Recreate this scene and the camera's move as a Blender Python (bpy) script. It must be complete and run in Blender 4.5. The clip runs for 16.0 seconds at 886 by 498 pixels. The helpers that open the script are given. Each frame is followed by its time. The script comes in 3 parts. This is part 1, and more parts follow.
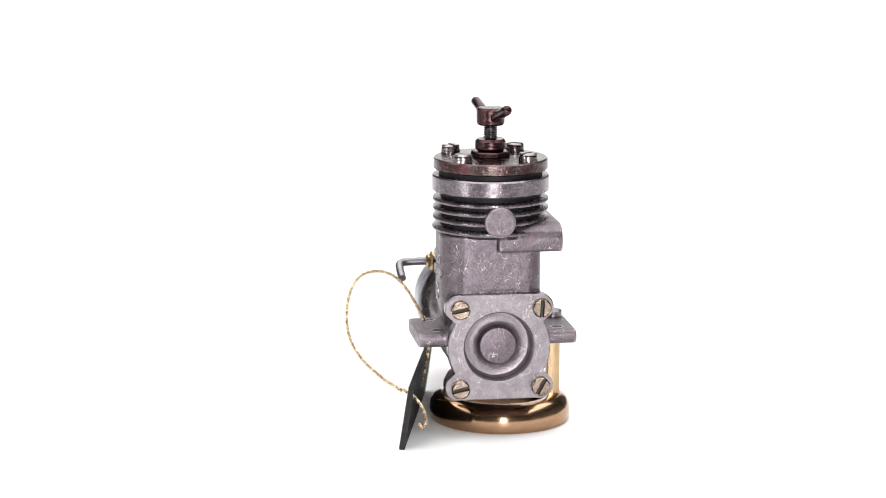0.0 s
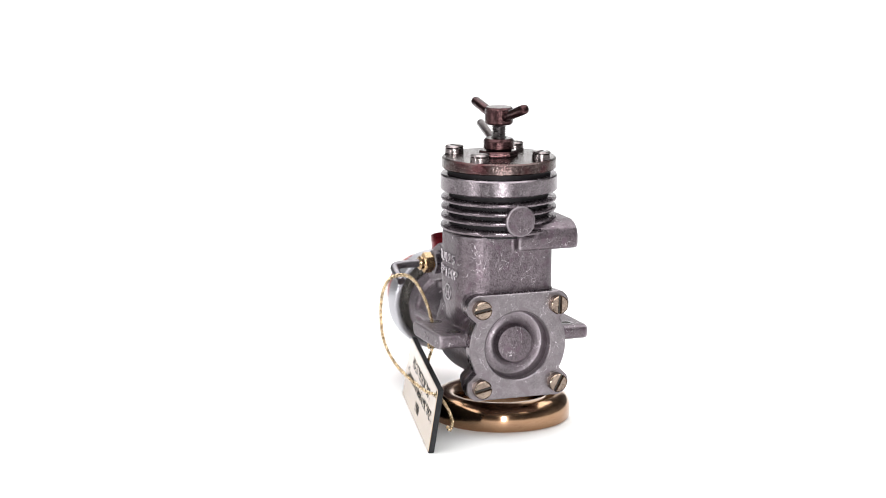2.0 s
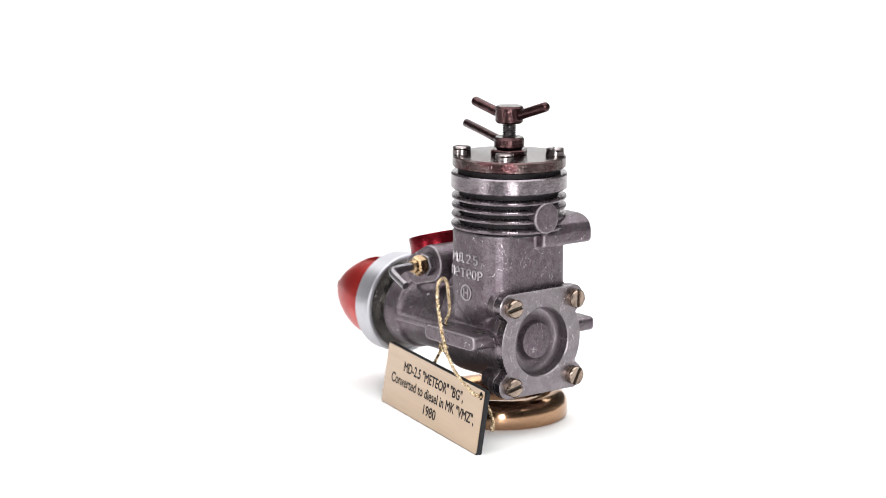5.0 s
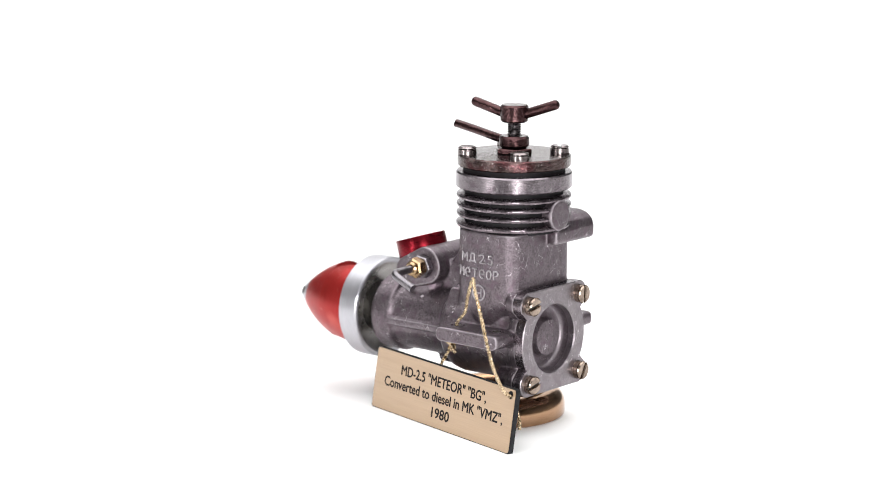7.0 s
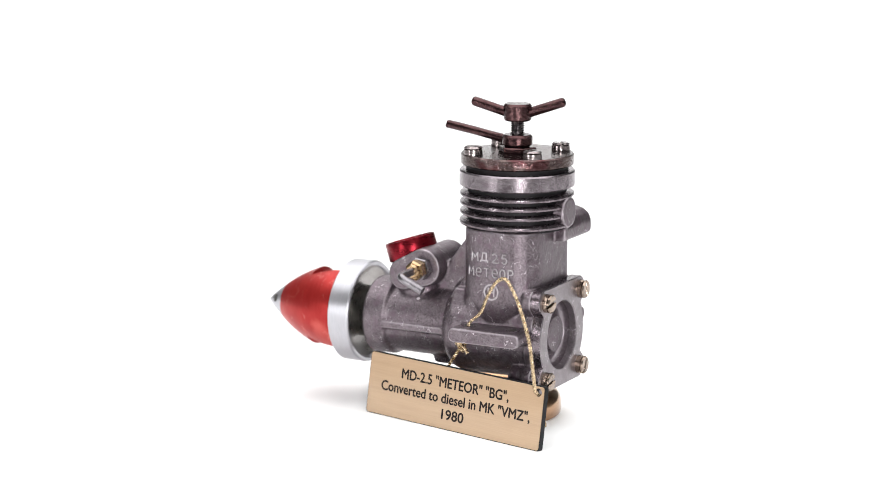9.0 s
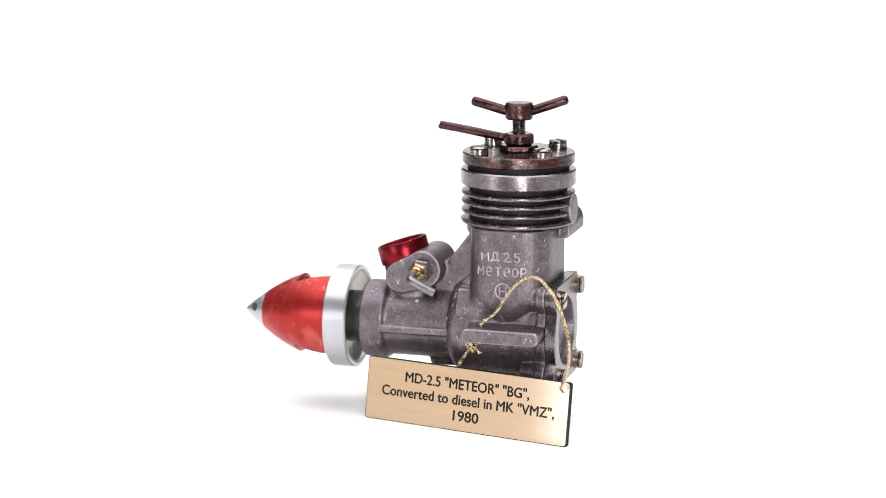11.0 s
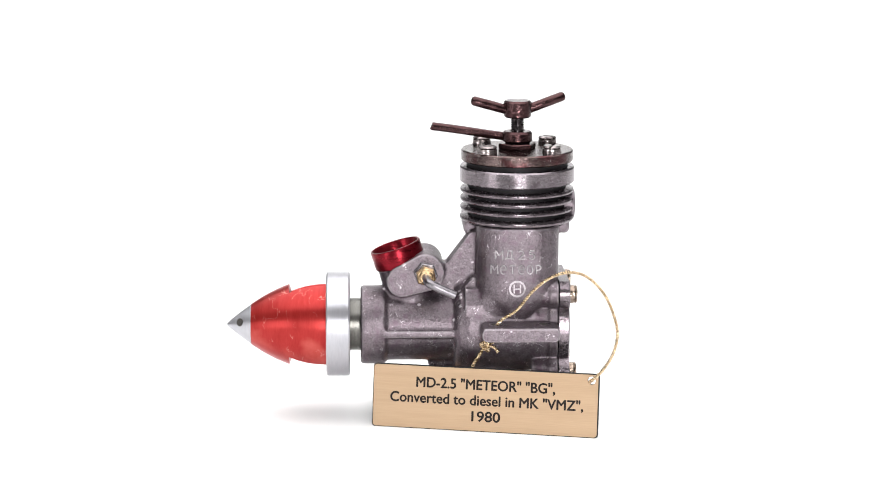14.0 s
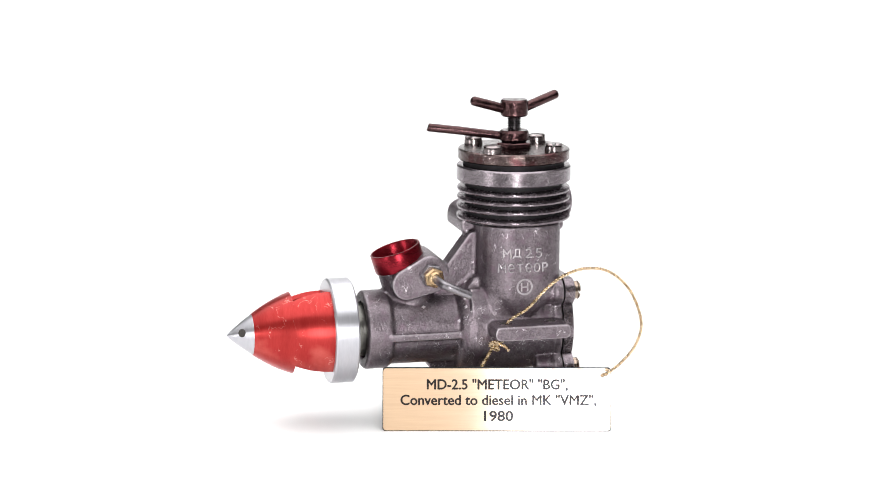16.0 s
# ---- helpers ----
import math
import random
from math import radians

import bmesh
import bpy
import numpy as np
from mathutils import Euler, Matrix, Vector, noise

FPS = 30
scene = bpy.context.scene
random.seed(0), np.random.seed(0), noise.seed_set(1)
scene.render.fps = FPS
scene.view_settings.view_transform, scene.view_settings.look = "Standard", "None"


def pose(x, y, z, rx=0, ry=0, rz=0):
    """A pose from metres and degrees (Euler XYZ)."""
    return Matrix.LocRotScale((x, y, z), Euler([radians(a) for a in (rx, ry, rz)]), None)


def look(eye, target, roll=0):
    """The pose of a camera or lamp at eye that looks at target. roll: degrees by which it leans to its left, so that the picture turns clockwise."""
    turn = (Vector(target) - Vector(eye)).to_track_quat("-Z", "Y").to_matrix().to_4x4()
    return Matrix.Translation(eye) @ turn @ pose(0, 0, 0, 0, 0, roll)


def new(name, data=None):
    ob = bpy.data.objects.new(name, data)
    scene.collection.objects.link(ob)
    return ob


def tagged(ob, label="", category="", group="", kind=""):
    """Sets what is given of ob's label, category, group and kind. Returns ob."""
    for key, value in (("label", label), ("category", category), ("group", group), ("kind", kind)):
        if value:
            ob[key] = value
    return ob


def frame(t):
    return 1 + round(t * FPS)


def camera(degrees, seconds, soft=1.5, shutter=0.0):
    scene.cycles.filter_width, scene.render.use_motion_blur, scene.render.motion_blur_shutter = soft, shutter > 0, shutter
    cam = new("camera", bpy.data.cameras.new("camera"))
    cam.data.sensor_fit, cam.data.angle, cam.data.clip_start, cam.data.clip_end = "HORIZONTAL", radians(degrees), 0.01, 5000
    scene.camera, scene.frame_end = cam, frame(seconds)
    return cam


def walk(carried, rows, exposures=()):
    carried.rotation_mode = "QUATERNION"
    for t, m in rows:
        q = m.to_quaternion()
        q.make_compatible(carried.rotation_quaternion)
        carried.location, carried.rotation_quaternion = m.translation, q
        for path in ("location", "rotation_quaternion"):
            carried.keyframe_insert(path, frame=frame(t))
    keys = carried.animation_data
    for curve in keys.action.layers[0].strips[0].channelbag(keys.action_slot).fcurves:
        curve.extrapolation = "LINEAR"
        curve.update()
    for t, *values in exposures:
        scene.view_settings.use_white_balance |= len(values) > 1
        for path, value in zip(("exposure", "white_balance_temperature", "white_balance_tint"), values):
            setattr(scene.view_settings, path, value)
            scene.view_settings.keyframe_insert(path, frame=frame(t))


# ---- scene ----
SPIN = 5.95                      # turntable, degrees a second, seen from above counterclockwise
EYE = (0.0, -0.6295, 0.1691)
YAW, PITCH, ROLL = radians(-0.736), radians(-11.113), 0.2065
AIM = (EYE[0] + math.sin(YAW) * math.cos(PITCH), EYE[1] + math.cos(YAW) * math.cos(PITCH), EYE[2] + math.sin(PITCH))
cam = camera(20.76, 16.0, soft=0.75)
cam.data.dof.use_dof, cam.data.dof.focus_distance, cam.data.dof.aperture_fstop = True, 0.626, 13.0
walk(cam, [(0.0, look(EYE, AIM, ROLL)), (16.0, look(EYE, AIM, ROLL))], exposures=[(0.0, 0.0), (16.0, 0.0)])

# ---- light ----
world = bpy.data.worlds.new("studio")
world.use_nodes = True
world.node_tree.nodes["Background"].inputs["Color"].default_value = (1.0, 0.98, 0.97, 1)
world.node_tree.nodes["Background"].inputs["Strength"].default_value = 0.05
scene.world = world


def softbox(name, eye, target, w, h, watts, color=(1, 1, 1)):
    d = bpy.data.lights.new(name, "AREA")
    d.shape, d.size, d.size_y, d.energy, d.color = "RECTANGLE", w, h, watts, color
    ob = new(name, d)
    ob.matrix_world = look(eye, target)
    return ob


def around(azimuth, dist, z):
    a = radians(azimuth)
    return (dist * math.cos(a), dist * math.sin(a), z)


softbox("softbox_overhead", (0.0, 0.16, 1.30), (0, 0.16, 0), 2.3, 2.25, 53.0)
softbox("strip_light_left", around(221.0, 0.75, 0.115), (0, 0, 0.04), 0.06, 0.24, 1.2)
softbox("lamp_beside_camera", (0.080, -0.69, 0.13), (0, 0, 0.04), 0.07, 0.25, 3.4)

# ---- materials ----
MM = 0.001


def nodes_of(name):
    m = bpy.data.materials.new(name)
    m.use_nodes = True
    return m, m.node_tree.nodes, m.node_tree.links, m.node_tree.nodes["Principled BSDF"]


def surface(name, dark, light, rough=(0.4, 0.6), metal=0.0, grain=900.0, blot=120.0, bump=0.2, stretch=(1, 1, 1), glint_specks=None, stain=None, specular=0.5, lo=0.35, hi=0.65, scratch=None, turned=None, wear=None, weight=0.5, coat=None, lump=None):
    """Grain and blotches mixed between two colours, a roughness range and a fine relief; specks of a further colour for
    painted glints; stain: a third colour in patches.
    """
    m, n, l, p = nodes_of(name)
    tc = n.new("ShaderNodeTexCoord")
    mp = n.new("ShaderNodeMapping")
    mp.inputs["Scale"].default_value = stretch
    l.new(tc.outputs["Object"], mp.inputs["Vector"])
    a, b = n.new("ShaderNodeTexNoise"), n.new("ShaderNodeTexNoise")
    for tex, s, d in ((a, grain, 4), (b, blot, 3)):
        tex.inputs["Scale"].default_value, tex.inputs["Detail"].default_value = s, d
        tex.inputs["Roughness"].default_value = 0.65
        l.new(mp.outputs["Vector"], tex.inputs["Vector"])
    ga, half = n.new("ShaderNodeMath"), n.new("ShaderNodeMath")
    ga.operation, half.operation = "MULTIPLY", "MULTIPLY_ADD"
    ga.inputs[1].default_value, half.inputs[1].default_value = weight, 1 - weight
    l.new(a.outputs["Fac"], ga.inputs[0])
    l.new(b.outputs["Fac"], half.inputs[0])
    l.new(ga.outputs[0], half.inputs[2])
    ramp = n.new("ShaderNodeValToRGB")
    ramp.color_ramp.elements[0].position, ramp.color_ramp.elements[0].color = lo, (*dark, 1)
    ramp.color_ramp.elements[1].position, ramp.color_ramp.elements[1].color = hi, (*light, 1)
    l.new(half.outputs[0], ramp.inputs["Fac"])
    col = ramp.outputs["Color"]

    def over(col, fac_tex, lo2, hi2, color):
        r = n.new("ShaderNodeValToRGB")
        r.color_ramp.elements[0].position, r.color_ramp.elements[1].position = lo2, hi2
        l.new(fac_tex.outputs["Fac"], r.inputs["Fac"])
        mx = n.new("ShaderNodeMix")
        mx.data_type = "RGBA"
        l.new(r.outputs["Color"], mx.inputs[0])
        l.new(col, mx.inputs[6])
        mx.inputs[7].default_value = (*color, 1)
        return mx.outputs[2]

    if stain:
        t3 = n.new("ShaderNodeTexNoise")
        t3.inputs["Scale"].default_value, t3.inputs["Detail"].default_value = blot * 0.8, 5
        l.new(tc.outputs["Object"], t3.inputs["Vector"])
        col = over(col, t3, stain[1], stain[1] + 0.12, stain[0])
    if glint_specks:
        t4 = n.new("ShaderNodeTexNoise")
        t4.inputs["Scale"].default_value, t4.inputs["Detail"].default_value = glint_specks[1], 2
        l.new(tc.outputs["Object"], t4.inputs["Vector"])
        col = over(col, t4, glint_specks[2], glint_specks[2] + 0.06, glint_specks[0])
    if scratch:
        # thin wandering lines where a slow noise crosses its middle, kept only in patches
        t5, t6 = n.new("ShaderNodeTexNoise"), n.new("ShaderNodeTexNoise")
        t5.inputs["Scale"].default_value, t5.inputs["Detail"].default_value = scratch[1], 3
        t6.inputs["Scale"].default_value, t6.inputs["Detail"].default_value = scratch[1] * 0.9, 1
        mp2 = n.new("ShaderNodeMapping")
        mp2.inputs["Rotation"].default_value = (1.1, 0.9, 0.4)
        mp2.inputs["Scale"].default_value = (1, 1, 0.7)
        l.new(tc.outputs["Object"], mp2.inputs["Vector"])
        for tex in (t5, t6):
            l.new(mp2.outputs["Vector"], tex.inputs["Vector"])
        off = n.new("ShaderNodeMath")
        off.operation = "SUBTRACT"
        off.inputs[1].default_value = 0.5
        l.new(t5.outputs["Fac"], off.inputs[0])
        ab = n.new("ShaderNodeMath")
        ab.operation = "ABSOLUTE"
        l.new(off.outputs[0], ab.inputs[0])
        line = n.new("ShaderNodeMapRange")
        line.inputs["From Min"].default_value, line.inputs["From Max"].default_value = scratch[2] * 0.4, scratch[2]
        line.inputs["To Min"].default_value, line.inputs["To Max"].default_value = 1.0, 0.0
        l.new(ab.outputs[0], line.inputs["Value"])
        patch = n.new("ShaderNodeMapRange")
        patch.inputs["From Min"].default_value, patch.inputs["From Max"].default_value = 0.53, 0.59
        l.new(t6.outputs["Fac"], patch.inputs["Value"])
        both = n.new("ShaderNodeMath")
        both.operation = "MULTIPLY"
        l.new(line.outputs["Result"], both.inputs[0])
        l.new(patch.outputs["Result"], both.inputs[1])
        mx = n.new("ShaderNodeMix")
        mx.data_type = "RGBA"
        l.new(both.outputs[0], mx.inputs[0])
        l.new(col, mx.inputs[6])
        mx.inputs[7].default_value = (*scratch[0], 1)
        col = mx.outputs[2]
    if wear:
        # rubbed bright on outer edges
        geo = n.new("ShaderNodeNewGeometry")
        wr = n.new("ShaderNodeMapRange")
        wr.inputs["From Min"].default_value, wr.inputs["From Max"].default_value = wear[1], wear[2]
        l.new(geo.outputs["Pointiness"], wr.inputs["Value"])
        wx = n.new("ShaderNodeMix")
        wx.data_type = "RGBA"
        l.new(wr.outputs["Result"], wx.inputs[0])
        l.new(col, wx.inputs[6])
        wx.inputs[7].default_value = (*wear[0], 1)
        col = wx.outputs[2]
    if coat:
        p.inputs["Coat Weight"].default_value, p.inputs["Coat Roughness"].default_value, p.inputs["Coat IOR"].default_value = coat
    l.new(col, p.inputs["Base Color"])
    rr = n.new("ShaderNodeMapRange")
    rr.inputs["To Min"].default_value, rr.inputs["To Max"].default_value = rough
    rr.inputs["From Min"].default_value, rr.inputs["From Max"].default_value = 0.35, 0.65
    l.new(half.outputs[0], rr.inputs["Value"])
    l.new(rr.outputs["Result"], p.inputs["Roughness"])
    p.inputs["Metallic"].default_value = metal
    p.inputs["Specular IOR Level"].default_value = specular
    if turned:
        tg = n.new("ShaderNodeTangent")
        tg.direction_type, tg.axis = "RADIAL", turned
        p.inputs["Anisotropic"].default_value, p.inputs["Anisotropic Rotation"].default_value = 0.68, 0.25
        l.new(tg.outputs["Tangent"], p.inputs["Tangent"])
    if bump:
        bp = n.new("ShaderNodeBump")
        bp.inputs["Strength"].default_value, bp.inputs["Distance"].default_value = bump, 0.0004
        l.new(half.outputs[0], bp.inputs["Height"])
        if lump:
            # a coarser unevenness of the casting, which breaks the highlights into glints
            t7 = n.new("ShaderNodeTexNoise")
            t7.inputs["Scale"].default_value, t7.inputs["Detail"].default_value, t7.inputs["Roughness"].default_value = lump[0], 3, 0.6
            l.new(tc.outputs["Object"], t7.inputs["Vector"])
            l.new(t7.outputs["Fac"], bp.inputs["Height"])
            bp.inputs["Strength"].default_value = lump[1]
        l.new(bp.outputs["Normal"], p.inputs["Normal"])
    return m


CAST = surface("cast_aluminium", (0.081, 0.065, 0.073), (0.202, 0.169, 0.188), (0.34, 0.50), 0.86, 2200, 460, 1.0, stain=((0.128, 0.094, 0.114), 0.55), scratch=((0.56, 0.51, 0.54), 420, 0.006), lo=0.36, hi=0.64, weight=0.6, wear=((0.55, 0.50, 0.53), 0.515, 0.585), lump=(1350, 0.40))
FIN = surface("oily_cast_fins", (0.085, 0.069, 0.077), (0.215, 0.180, 0.200), (0.18, 0.32), 0.9, 2200, 420, 0.9, scratch=((0.50, 0.45, 0.48), 420, 0.006), lo=0.36, hi=0.64, lump=(1100, 0.25))
COVER = surface("machined_cover", (0.165, 0.145, 0.156), (0.280, 0.252, 0.267), (0.29, 0.43), 0.93, 2400, 380, 0.6, stain=((0.20, 0.168, 0.186), 0.56), scratch=((0.60, 0.56, 0.58), 460, 0.006), lo=0.37, hi=0.64, weight=0.6, lump=(1300, 0.16))
# same metal as the casting, paler to paint highlights on raised letters
LETTER = surface("highlit_cast_lettering", (0.26, 0.235, 0.25), (0.46, 0.425, 0.445), (0.28, 0.40), 0.96, 3000, 300, 0.4)
MACHINED = surface("machined_aluminium", (0.155, 0.132, 0.146), (0.285, 0.250, 0.270), (0.17, 0.30), 0.94, 2600, 420, 0.5, stain=((0.165, 0.135, 0.152), 0.56), scratch=((0.56, 0.52, 0.54), 460, 0.007), lo=0.38, hi=0.63, weight=0.62, lump=(1300, 0.15))
# near black: the shade of the fin gaps is put into the liner's colour
DARKGAP = surface("gap_shade_liner", (0.005, 0.0045, 0.0055), (0.022, 0.019, 0.022), (0.5, 0.7), 0.6, 900, 160, 0.2)
# pale specks of the head are glints put into its colour
HEAD = surface("browned_steel_head", (0.034, 0.021, 0.021), (0.135, 0.098, 0.094), (0.09, 0.22), 0.92, 1900, 240, 1.0, glint_specks=((0.26, 0.22, 0.22), 2300, 0.64), stain=((0.072, 0.030, 0.032), 0.50), lump=(1350, 0.45))
RUST = surface("red_brown_steel", (0.030, 0.013, 0.014), (0.092, 0.048, 0.049), (0.10, 0.24), 0.9, 2200, 400, 1.0, lump=(1400, 0.4))
THREAD = surface("thread_steel", (0.06, 0.052, 0.055), (0.20, 0.18, 0.185), (0.2, 0.35), 0.95, 900, 200, 0.1)
PLATED = surface("plated_screw", (0.14, 0.115, 0.115), (0.42, 0.365, 0.365), (0.14, 0.28), 0.95, 2200, 300, 0.5, lump=(1200, 0.25))
SCREW = surface("tarnished_brass_screw", (0.125, 0.090, 0.074), (0.43, 0.34, 0.275), (0.12, 0.26), 0.95, 1800, 300, 0.5, lump=(1000, 0.4))
# near black, paints the shade inside slots and holes
SLOT = surface("slot_and_hole_shade", (0.015, 0.012, 0.01), (0.04, 0.035, 0.03), (0.6, 0.8), 0.0, 900, 220, 0.1)
BRASS = surface("polished_brass", (0.34, 0.195, 0.115), (0.46, 0.285, 0.172), (0.12, 0.2), 1.0, 500, 90, 0.02, stretch=(1, 1, 6), turned="Z")
POST = surface("brushed_brass", (0.38, 0.265, 0.15), (0.50, 0.37, 0.23), (0.25, 0.36), 1.0, 700, 90, 0.05, stretch=(8, 8, 1))
NUTBRASS = surface("brass_nut", (0.30, 0.195, 0.105), (0.46, 0.33, 0.195), (0.22, 0.34), 1.0, 1200, 250, 0.04)
STEEL = surface("bright_steel", (0.13, 0.12, 0.13), (0.28, 0.262, 0.28), (0.26, 0.40), 0.95, 1800, 260, 0.25)
HUBSTEEL = surface("plain_steel_hub", (0.105, 0.100, 0.092), (0.165, 0.160, 0.148), (0.24, 0.36), 0.92, 700, 120, 0.03, stretch=(6, 1, 1))
SILVER = surface("turned_aluminium", (0.40, 0.395, 0.425), (0.47, 0.465, 0.495), (0.30, 0.40), 0.75, 400, 60, 0.006, stretch=(6, 1, 1), turned="X")
CUP = surface("disc_cup", (0.30, 0.28, 0.275), (0.40, 0.38, 0.37), (0.24, 0.34), 0.9, 500, 60, 0.02, stretch=(6, 1, 1), turned="X")
REDCONE = surface("red_anodised_spinner", (0.28, 0.013, 0.012), (0.37, 0.026, 0.023), (0.28, 0.40), 0.6, 600, 80, 0.02, stretch=(7, 1, 1), stain=((0.45, 0.070, 0.058), 0.60), scratch=((0.56, 0.20, 0.17), 300, 0.007), turned="X", specular=0.4)
REDCUP = surface("red_anodised_ring", (0.125, 0.003, 0.008), (0.215, 0.007, 0.016), (0.24, 0.36), 0.85, 900, 90, 0.12, stretch=(1, 1, 7))
GOLDCORD = surface("gold_metallic_thread", (0.20, 0.125, 0.055), (0.88, 0.70, 0.47), (0.15, 0.34), 0.92, 2600, 700, 0.6)
TAGGOLD = surface("brushed_gold_laminate", (0.375, 0.255, 0.158), (0.455, 0.32, 0.203), (0.38, 0.48), 0.2, 900, 60, 0.01, stretch=(0.12, 5, 1), specular=0.2, coat=(1.0, 0.09, 1.5))
TAGBLACK = surface("black_laminate_core", (0.012, 0.012, 0.013), (0.03, 0.03, 0.032), (0.55, 0.7), 0.0, 600, 80, 0.05, specular=0.1)
INK = surface("engraved_black", (0.012, 0.010, 0.010), (0.025, 0.021, 0.02), (0.6, 0.8), 0.0, 800, 100, 0.05, specular=0.1)
WHITE = surface("white_photo_paper", (0.88, 0.88, 0.878), (0.90, 0.90, 0.898), (0.6, 0.75), 0.0, 60, 6, 0.02)
TABLE = surface("dark_table_top", (0.045, 0.042, 0.04), (0.07, 0.066, 0.063), (0.5, 0.65), 0.0, 200, 12, 0.05)
# pale so that the unseen room bounces fill onto the engine
WALLPAINT = surface("fill_bounce_paint", (0.52, 0.52, 0.517), (0.58, 0.58, 0.576), (0.7, 0.85), 0.0, 30, 2, 0.05)

# ---- building helpers (millimetres in, metres out) ----


def sharpen(bm, degrees=32):
    bm.normal_update()
    for f in bm.faces:
        f.smooth = True
    for e in bm.edges:
        e.smooth = not (len(e.link_faces) == 2 and e.calc_face_angle(0) > radians(degrees))


def part(name, bm, material, parent=None, label="", fix=True):
    if fix:
        bmesh.ops.recalc_face_normals(bm, faces=bm.faces)
    sharpen(bm)
    bmesh.ops.scale(bm, vec=(MM, MM, MM), verts=bm.verts)
    me = bpy.data.meshes.new(name)
    bm.to_mesh(me)
    bm.free()
    me.materials.append(material)
    ob = new(name, me)
    ob.parent = parent
    return tagged(ob, label)


def frame_to(axis):
    return Vector(axis).normalized().to_track_quat("Z", "Y").to_matrix().to_4x4()


def lathe(profile, at=(0, 0, 0), axis=(0, 0, 1), segs=64, bm=None):
    """Turn (radius, height) points about an axis."""
    bm = bm or bmesh.new()
    m = Matrix.Translation(at) @ frame_to(axis)
    rings = []
    for r, h in profile:
        if r < 1e-6:
            rings.append([bm.verts.new(m @ Vector((0, 0, h)))])
        else:
            rings.append([bm.verts.new(m @ Vector((r * math.cos(2 * math.pi * k / segs), r * math.sin(2 * math.pi * k / segs), h))) for k in range(segs)])
    for i in range(len(rings) - 1):
        a, b = rings[i], rings[i + 1]
        for k in range(segs):
            k2 = (k + 1) % segs
            vs = [a[k % len(a)], a[k2 % len(a)], b[k2 % len(b)], b[k % len(b)]]
            out = []
            for v in vs:
                if v not in out:
                    out.append(v)
            if len(out) > 2:
                bm.faces.new(out)
    return bm


def rod(r, a, b, bm=None, segs=32, chamfer=0.25, r2=None):
    a, b = Vector(a), Vector(b)
    h = (b - a).length
    r2 = r if r2 is None else r2
    c = min(chamfer, h / 3)
    return lathe([(0, 0), (r - c, 0), (r, c), (r2, h - c), (r2 - c, h), (0, h)], a, b - a, segs, bm)


def pin(r, a, b, segs=20):
    """A round-ended bar."""
    a, b = Vector(a), Vector(b)
    h = (b - a).length
    arc = [(r * 0.7 * math.sin(radians(q)) + r * 0.3 * (q > 0), r * 0.7 * (1 - math.cos(radians(q)))) for q in (0, 0.5, 30, 60, 90)]
    return lathe(arc + [(x, h - y) for x, y in reversed(arc)], a, b - a, segs)


def prism(outline, m, depth, bm=None, chamfer=0.0):
    """Extrude an outline of (u, v) points along the third axis of m, from 0 to depth."""
    bm = bm or bmesh.new()
    cx = sum(p[0] for p in outline) / len(outline)
    cy = sum(p[1] for p in outline) / len(outline)

    def ring(w, inset):
        out = []
        for u, v in outline:
            d = math.hypot(u - cx, v - cy)
            k = (d - inset) / d
            out.append(bm.verts.new(m @ Vector((cx + (u - cx) * k, cy + (v - cy) * k, w))))
        return out
    rings = [ring(0, chamfer), ring(chamfer, 0), ring(depth - chamfer, 0), ring(depth, chamfer)] if chamfer else [ring(0, 0), ring(depth, 0)]
    n = len(outline)
    for a, b in zip(rings[:-1], rings[1:]):
        for k in range(n):
            bm.faces.new([a[k], a[(k + 1) % n], b[(k + 1) % n], b[k]])
    bm.faces.new(list(reversed(rings[0])))
    bm.faces.new(rings[-1])
    return bm


def rounded(w0, w1, h0, h1, r, steps=6):
    pts = []
    for cx, cy, a0 in ((w1 - r, h1 - r, 0), (w0 + r, h1 - r, 90), (w0 + r, h0 + r, 180), (w1 - r, h0 + r, 270)):
        for k in range(steps + 1):
            a = radians(a0 + 90 * k / steps)
            pts.append((cx + r * math.cos(a), cy + r * math.sin(a)))
    return pts


def hexagon(r, turn=0):
    return [(r * math.cos(radians(60 * k + turn)), r * math.sin(radians(60 * k + turn))) for k in range(6)]


ALONG_X = Matrix(((0, 0, 1, 0), (1, 0, 0, 0), (0, 1, 0, 0), (0, 0, 0, 1)))      # outline (y, z), depth +x
ALONG_Y = Matrix(((1, 0, 0, 0), (0, 0, 1, 0), (0, 1, 0, 0), (0, 0, 0, 1)))      # outline (x, z), depth +y


def smooth_path(points, per=10):
    pts = [Vector(p) for p in points]
    pts = [pts[0] * 2 - pts[1]] + pts + [pts[-1] * 2 - pts[-2]]
    out = []
    for i in range(1, len(pts) - 2):
        p0, p1, p2, p3 = pts[i - 1:i + 3]
        for k in range(per):
            t = k / per
            out.append(0.5 * (2 * p1 + (p2 - p0) * t + (2 * p0 - 5 * p1 + 4 * p2 - p3) * t * t + (3 * p1 - p0 - 3 * p2 + p3) * t ** 3))
    out.append(pts[-2])
    return out


def carried_frames(path):
    t0 = (path[1] - path[0]).normalized()
    n = t0.orthogonal().normalized()
    out = []
    for i, p in enumerate(path):
        t = (path[min(i + 1, len(path) - 1)] - path[max(i - 1, 0)]).normalized()
        n = (n - t * n.dot(t)).normalized()
        out.append((p, t, n, t.cross(n)))
    return out


